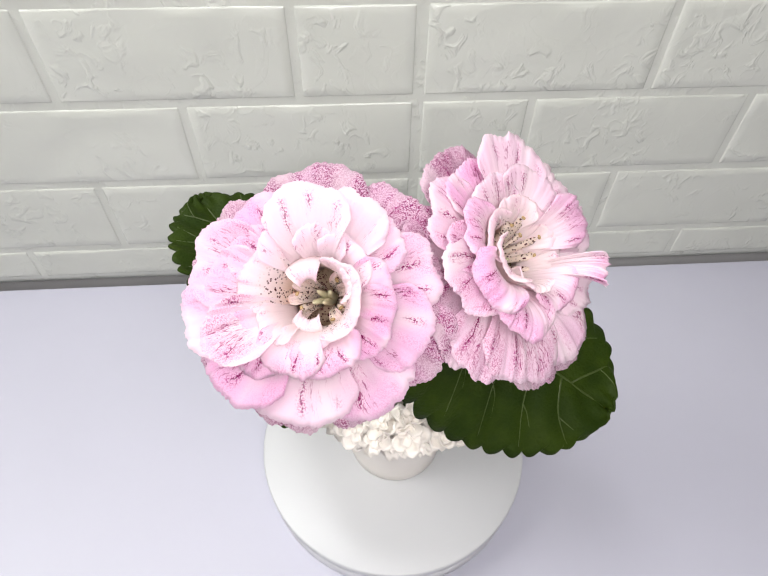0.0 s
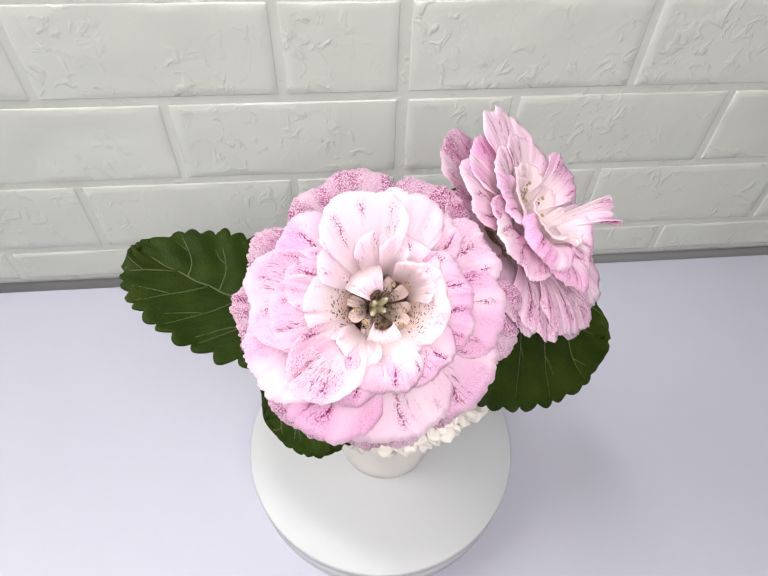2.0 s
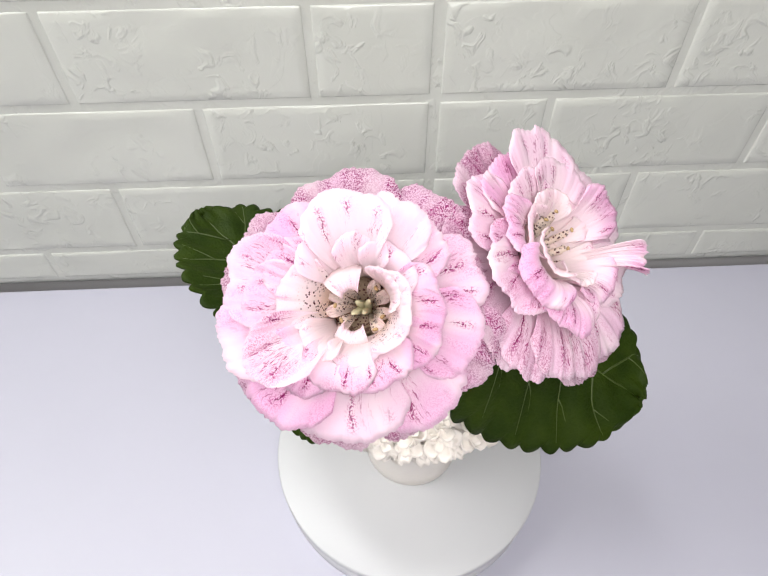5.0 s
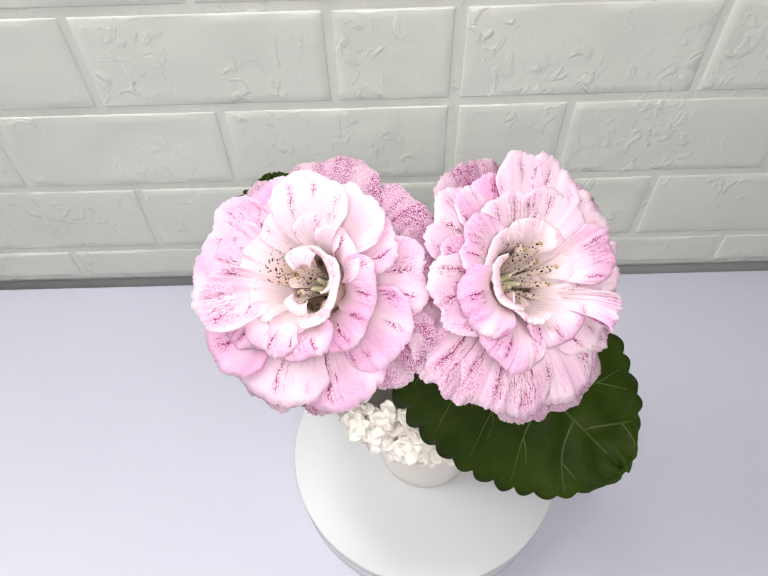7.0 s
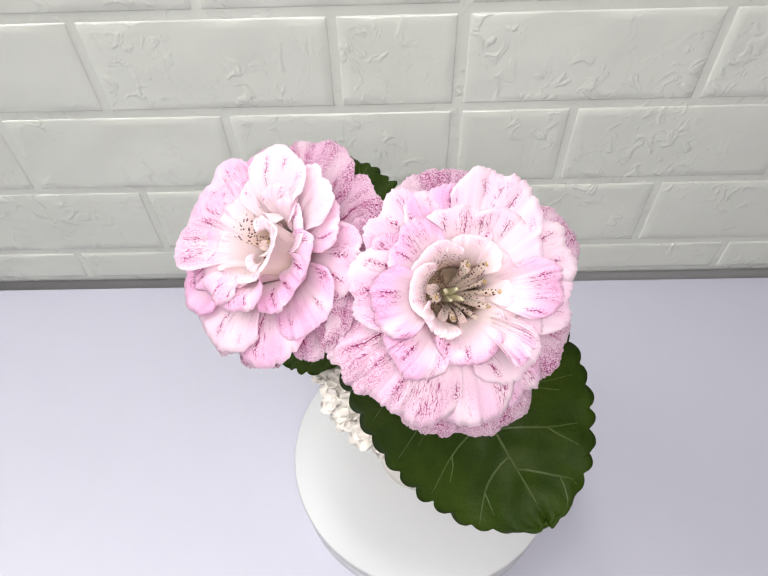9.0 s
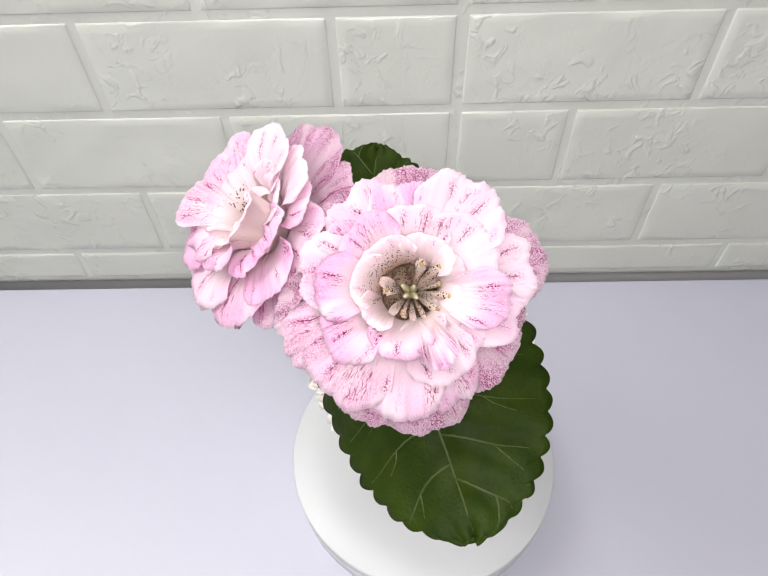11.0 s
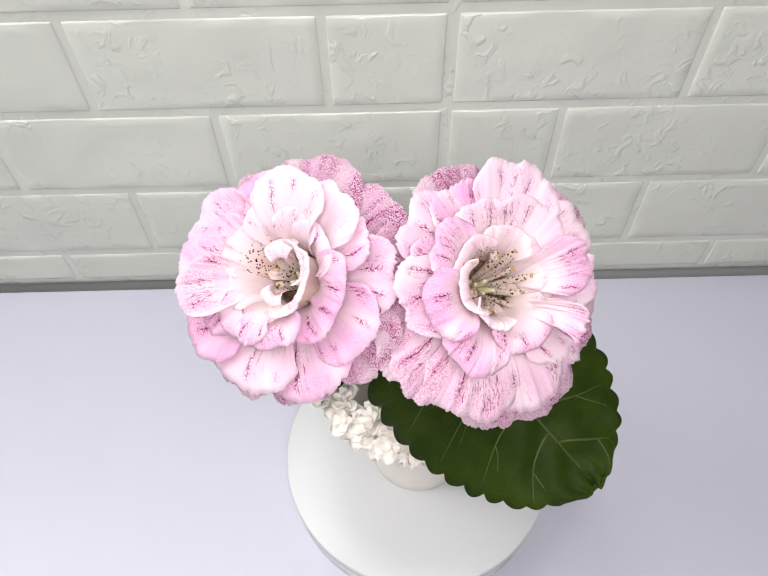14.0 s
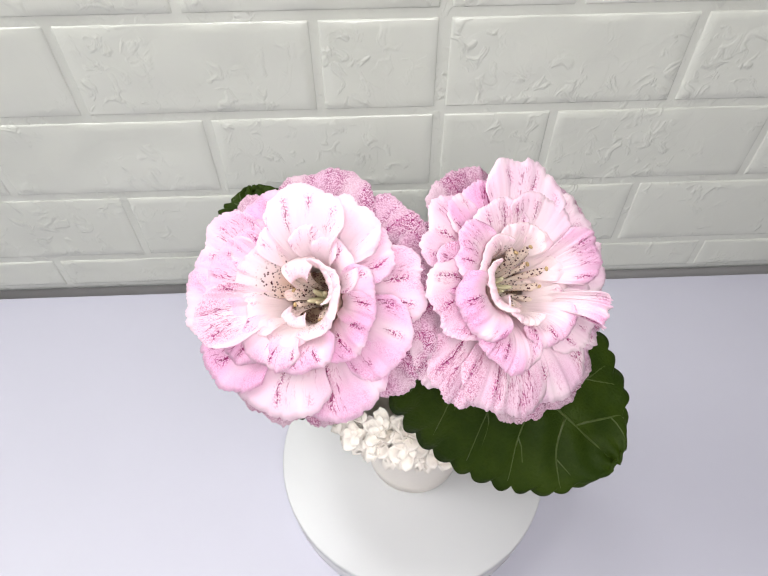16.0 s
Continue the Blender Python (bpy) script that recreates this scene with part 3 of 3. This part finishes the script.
B_AXES = flower_axes((0.0385, -0.057, 0.284), (0.44, -0.50, 0.745))
B_BACK = ((125, 49, 28, -7), (179, 47, 28, -6), (226, 52, 24, -3), (285, 55, 18, -8), (314, 55, 28, -9), (54, 54, 26, -10), (357, 48, 28, -6), (20, 46, 24, -9))
B_FRONT = ((157, 44, 28, 2), (127, 41, 28, 1))
B_PALE = ((93, 47.5, 30, 4), (48, 48, 26, -3), (20, 42, 22, 2))
B_LOW = ((327, 47, 26, -3, 4), (301, 47.5, 30, 0, 5), (269, 50.5, 29, 0, 5), (244, 51, 24, -2, 4), (204, 41, 30, 8), (182, 37, 22, 6))
B_MID = ((214, 33, 30, 12, 8), (254, 35, 28, 10, 6), (299, 25, 38, 12, 4), (30, 37, 24, 8), (164, 32, 30, 8, 3))
B_PALE_MID = ((334, 37, 28, 5), (8, 33, 32, 3), (74, 36, 34, 4), (120, 32, 34, 5))
B_SPIKE = ((338, 30, 15, 19),)
B_IN = ((98, 22, 40, 6), (50, 23, 40, 3), (8, 23, 36, 2), (330, 21, 34, 5))
B_SPOT = ((160, 21, 46, 8), (203, 20, 40, 13))
B_WALL = ((252, 18, 34, 14),)
B_FINGERS = ((100, 11, -1, 1.9), (74, 15, -1, 2.3), (50, 12, -6, 1.0), (30, 15.5, -2, 1.6), (3, 13, -5, 1.5), (338, 15, -4, 1.2), (292, 9, -8, 1.0), (215, 8, -4, 1.7))
flower_b = build_flower("open double pink blossom with loose wavy petals", B_AXES, ((B_BACK, M_PETAL_BACK, RING_BACK), (B_FRONT, M_PETAL, RING_FRONT), (B_PALE, M_PETAL_PALE, RING_PALE), (B_LOW, M_PETAL_LOW, RING_LOW), (B_MID, M_PETAL, RING_MID), (B_PALE_MID, M_PETAL_PALE, RING_PALE), (B_SPIKE, M_PETAL, dict(RING_MID, label="narrow folded petal that sticks out forward", cup=0.005, ragged=1.8, ruffle=2.0, belly=0.0, steep=0.3, reach=0.7)), (B_IN, M_PETAL_IN, RING_IN), (B_SPOT, M_PETAL_SPOT, RING_SPOT), (B_WALL, M_PETAL_IN, RING_WALL), (B_STRIP, M_STRIP, RING_STRIP)), B_FINGERS, 23, (0.014, -0.008))


# ---- leaves ----
def build_leaf(label, base, tip, normal, half, cup, droop, teeth, depth, seed, foot):
    """A broad scalloped leaf with a pale midrib, side veins and a stalk that goes down into the vase."""
    rng = random.Random(seed)
    leaf = tagged(new("leaf"), label, "leaf", group="leaves in the vase")
    base, tip, normal = Vector(base), Vector(tip), Vector(normal).normalized()
    d = tip - base
    length = d.length
    d.normalize()
    side = normal.cross(d).normalized()
    up = d.cross(side)

    def width(s):
        return half * max(0.0, 1 - abs(2 * s - 0.94) ** 2.4 / 1.06 ** 2.4) ** 0.58 * (1.06 - 0.12 * s)

    def surf(s, a, scale=1.0, lift=0.0):
        wv = width(s) * a * scale
        z = cup * (a * width(s) / half) ** 2 + droop * (s - 0.45) ** 2 * 2.2 - 0.0022 * math.exp(-(a * 9) ** 2)
        z += 0.0016 * math.sin(9 * s + 4 * abs(a) + seed) * abs(a) + 0.0017 * math.cos(2 * math.pi * (s * 6.5 - abs(a) * 1.8)) * (0.3 + abs(a)) * (1 - abs(a) * 0.5)
        back = -0.10 * length * abs(a) ** 1.6 * math.exp(-s * 5)
        return base + d * (s * length + back) + side * wv + up * (z + lift)

    n, m = 225, 27
    grid, uv = [], []
    ph = [rng.uniform(0, 1), rng.uniform(0, 1)]
    for i in range(n):
        q = i / (n - 1)
        s = 1 - (1 - q) ** 1.5
        hub = surf(min(s, 0.68), 0.0)
        row, uvr = [], []
        for j in range(m):
            a = 2 * j / (m - 1) - 1
            k = 0 if a < 0 else 1
            f = (q * teeth + ph[k]) % 1.0
            scallop = math.sin(math.pi * f ** 1.35) ** 0.6
            edge = 1.02 - (depth + 0.02 * math.sin(13 * q + 5 * k)) * (1 - scallop)
            p = surf(s, a)
            row.append(tuple(hub + (p - hub) * (1 + (edge - 1) * max(abs(a) ** 5, max(0.0, (s - 0.97) / 0.03)))))
            uvr.append((a / 2 + 0.5, s))
        grid.append(row)
        uv.append(uvr)
    sheet("blade", grid, uv, 0.0011, M_LEAF, leaf, "dark green scalloped blade")
    count = 14
    tube("midrib", [surf(0.97 * i / count, 0.0, 1, 0.0005) for i in range(count + 1)], [0.0013 - 0.0009 * i / count for i in range(count + 1)], M_VEIN, leaf, "pale green midrib", 6)
    for sgn in (-1, 1):
        for k in range(5):
            s0 = 0.10 + 0.165 * k + 0.03 * sgn
            pts = []
            for i in range(9):
                t = i / 8
                pts.append(surf(min(0.97, s0 + 0.17 * t ** 1.15 + 0.008 * math.sin(7 * t + k + sgn)), sgn * 0.88 * t, 1, 0.0004))
            fork = [pts[4]] + [surf(min(0.97, s0 + 0.17 * 0.5 ** 1.15 + (0.115 + 0.01 * k) * t), sgn * (0.44 + 0.40 * t ** 1.4), 1, 0.0003) for t in (0.25, 0.5, 0.75, 1.0)]
            tube("vein_fork", fork, [0.0005, 0.00045, 0.0004, 0.0003, 0.00015], M_VEIN, leaf, "fine forked vein", 5)
            tube("side_vein", pts, [0.0007 - 0.00045 * i / 8 for i in range(9)], M_VEIN, leaf, "thin pale side vein", 5)
    foot = Vector(foot)
    tube("leaf_stalk", bez(base + d * 0.004, base - d * 0.03, foot + Vector((0, 0, 0.07)), foot, 12), [0.0022] * 13, M_STEM, leaf, "green leaf stalk")
    return leaf


leaf_r = build_leaf("large dark green scalloped leaf below the looser blossom", (0.009, -0.0443, 0.2627), (0.0991, -0.073, 0.1868), (0.492, -0.834, 1.0), 0.0528, -0.0183, 0.007, 14, 0.075, 3, (0.012, -0.02, 0.06))
leaf_l = build_leaf("dark green scalloped leaf spreading sideways from the vase", (-0.0376, -0.0207, 0.2044), (-0.1226, 0.0683, 0.2146), (0.1125, 0.0922, 1.0), 0.0457, 0.0049, 0.0134, 14, 0.125, 4, (-0.012, 0.01, 0.06))
leaf_u = build_leaf("smaller green leaf tucked under the full blossom", (-0.0373, -0.0303, 0.187), (-0.0863, -0.0316, 0.1718), (-0.149, -0.12, 1.0), 0.0353, -0.0053, -0.0077, 11, 0.05, 6, (-0.008, -0.006, 0.06))


# ---- wall bricks ----
def brick_mesh(width, height, seed):
    rng = random.Random(seed)
    nx, nz, dep = max(12, int(width / 0.007)), 12, 0.0012
    verts, faces = [], []
    ox, oz = rng.uniform(0, 50), rng.uniform(0, 50)
    bev = 0.0015
    xs = [0, bev * 0.35, bev] + [bev + (width - 2 * bev) * i / (nx - 1) for i in range(1, nx - 1)] + [width - bev, width - bev * 0.35, width]
    zs = [0, bev * 0.35, bev] + [bev + (height - 2 * bev) * i / (nz - 1) for i in range(1, nz - 1)] + [height - bev, height - bev * 0.35, height]
    for z in zs:
        for x in xs:
            inset = min(x, width - x, z, height - z)
            rise = min(1.0, inset / bev)
            y = -dep * math.sin(rise * math.pi / 2) ** 0.8
            if rise >= 1:
                y -= 0.0008 * noise.noise((x * 26 + ox, z * 34 + oz, seed)) + 0.0005 * noise.noise((x * 80 + ox, z * 80, 3 + seed))
            verts.append((x, y, z))
    m = len(xs)
    for i in range(len(zs) - 1):
        for j in range(m - 1):
            faces.append((i * m + j, i * m + j + 1, (i + 1) * m + j + 1, (i + 1) * m + j))
    me = bpy.data.meshes.new("brick")
    me.from_pydata(verts, [], faces)
    me.polygons.foreach_set("use_smooth", [True] * len(faces))
    me.materials.append(M_WALL)
    return me


GAP = 0.0070
full = [brick_mesh(BRICK - GAP, COURSE - GAP, s) for s in range(5)]
half = [brick_mesh(BRICK / 2 - GAP, COURSE - GAP, s + 20) for s in range(3)]
low = [brick_mesh(BRICK - GAP, FIRST - 0.0165 - GAP / 2, s + 40) for s in range(3)]
low_half = [brick_mesh(BRICK / 2 - GAP, FIRST - 0.0165 - GAP / 2, s + 60) for s in range(2)]
rng = random.Random(9)
for course in range(-1, 7):
    # two bond patterns that alternate, each with a half brick beside the panel seam
    even = course % 2 == 0
    z = FIRST + course * COURSE + GAP / 2 if course >= 0 else 0.0165
    for side_sign in (-1, 1):
        halves_first = even if side_sign < 0 else not even
        x, k = 0.0, 0
        while x < 3 * BRICK - 0.001:
            is_half = (halves_first and k == 0) or (not halves_first and x > 2.4 * BRICK)
            width = BRICK / 2 if is_half else BRICK
            width = min(width, 3 * BRICK - x)
            is_half = width < 0.75 * BRICK
            me = rng.choice((low_half if is_half else low) if course < 0 else (half if is_half else full))
            ob = new("brick", me)
            ob.parent = wall
            left = x if side_sign > 0 else -x - width
            ob.matrix_basis = pose(left + GAP / 2 + (0.0012 if side_sign > 0 else -0.0012), 0.003, z)
            x += width
            k += 1


# ---- what turns ----
def motions():
    turn = [
        (0.00, 0.00),
        (0.50, 5.06),
        (1.00, 10.15),
        (1.50, 15.12),
        (2.00, 20.38),
        (2.50, 25.34),
        (2.70, 27.30),
        (2.77, 27.90),
        (2.84, 27.30),
        (3.00, 25.79),
        (3.50, 20.93),
        (4.00, 15.90),
        (4.50, 10.95),
        (5.00, 5.99),
        (5.50, 1.04),
        (6.00, -3.92),
        (6.50, -8.87),
        (7.00, -13.68),
        (7.50, -18.66),
        (8.00, -23.62),
        (8.50, -28.57),
        (9.00, -33.42),
        (9.50, -38.30),
        (10.00, -43.17),
        (10.40, -47.07),
        (10.60, -49.20),
        (10.71, -49.90),
        (10.82, -49.20),
        (11.00, -47.60),
        (11.50, -43.10),
        (12.00, -38.10),
        (12.50, -33.47),
        (13.00, -28.42),
        (13.50, -23.73),
        (14.00, -18.81),
        (14.50, -14.06),
        (15.00, -9.44),
        (15.35, -6.00),
        (15.42, -5.60),
        (15.49, -6.20),
        (16.00, -10.95),
    ]
    walk(plate, [(t, pose(0, 0, 0, 0, 0, a)) for t, a in turn])
    walk(vase, [(t, pose(AX, AY, TOP, 0, 0, a)) for t, a in turn])
    for thing in (flower_a, flower_b, leaf_r, leaf_l, leaf_u):
        walk(thing, [(t, pose(AX, AY, 0, 0, 0, a)) for t, a in turn])


motions()
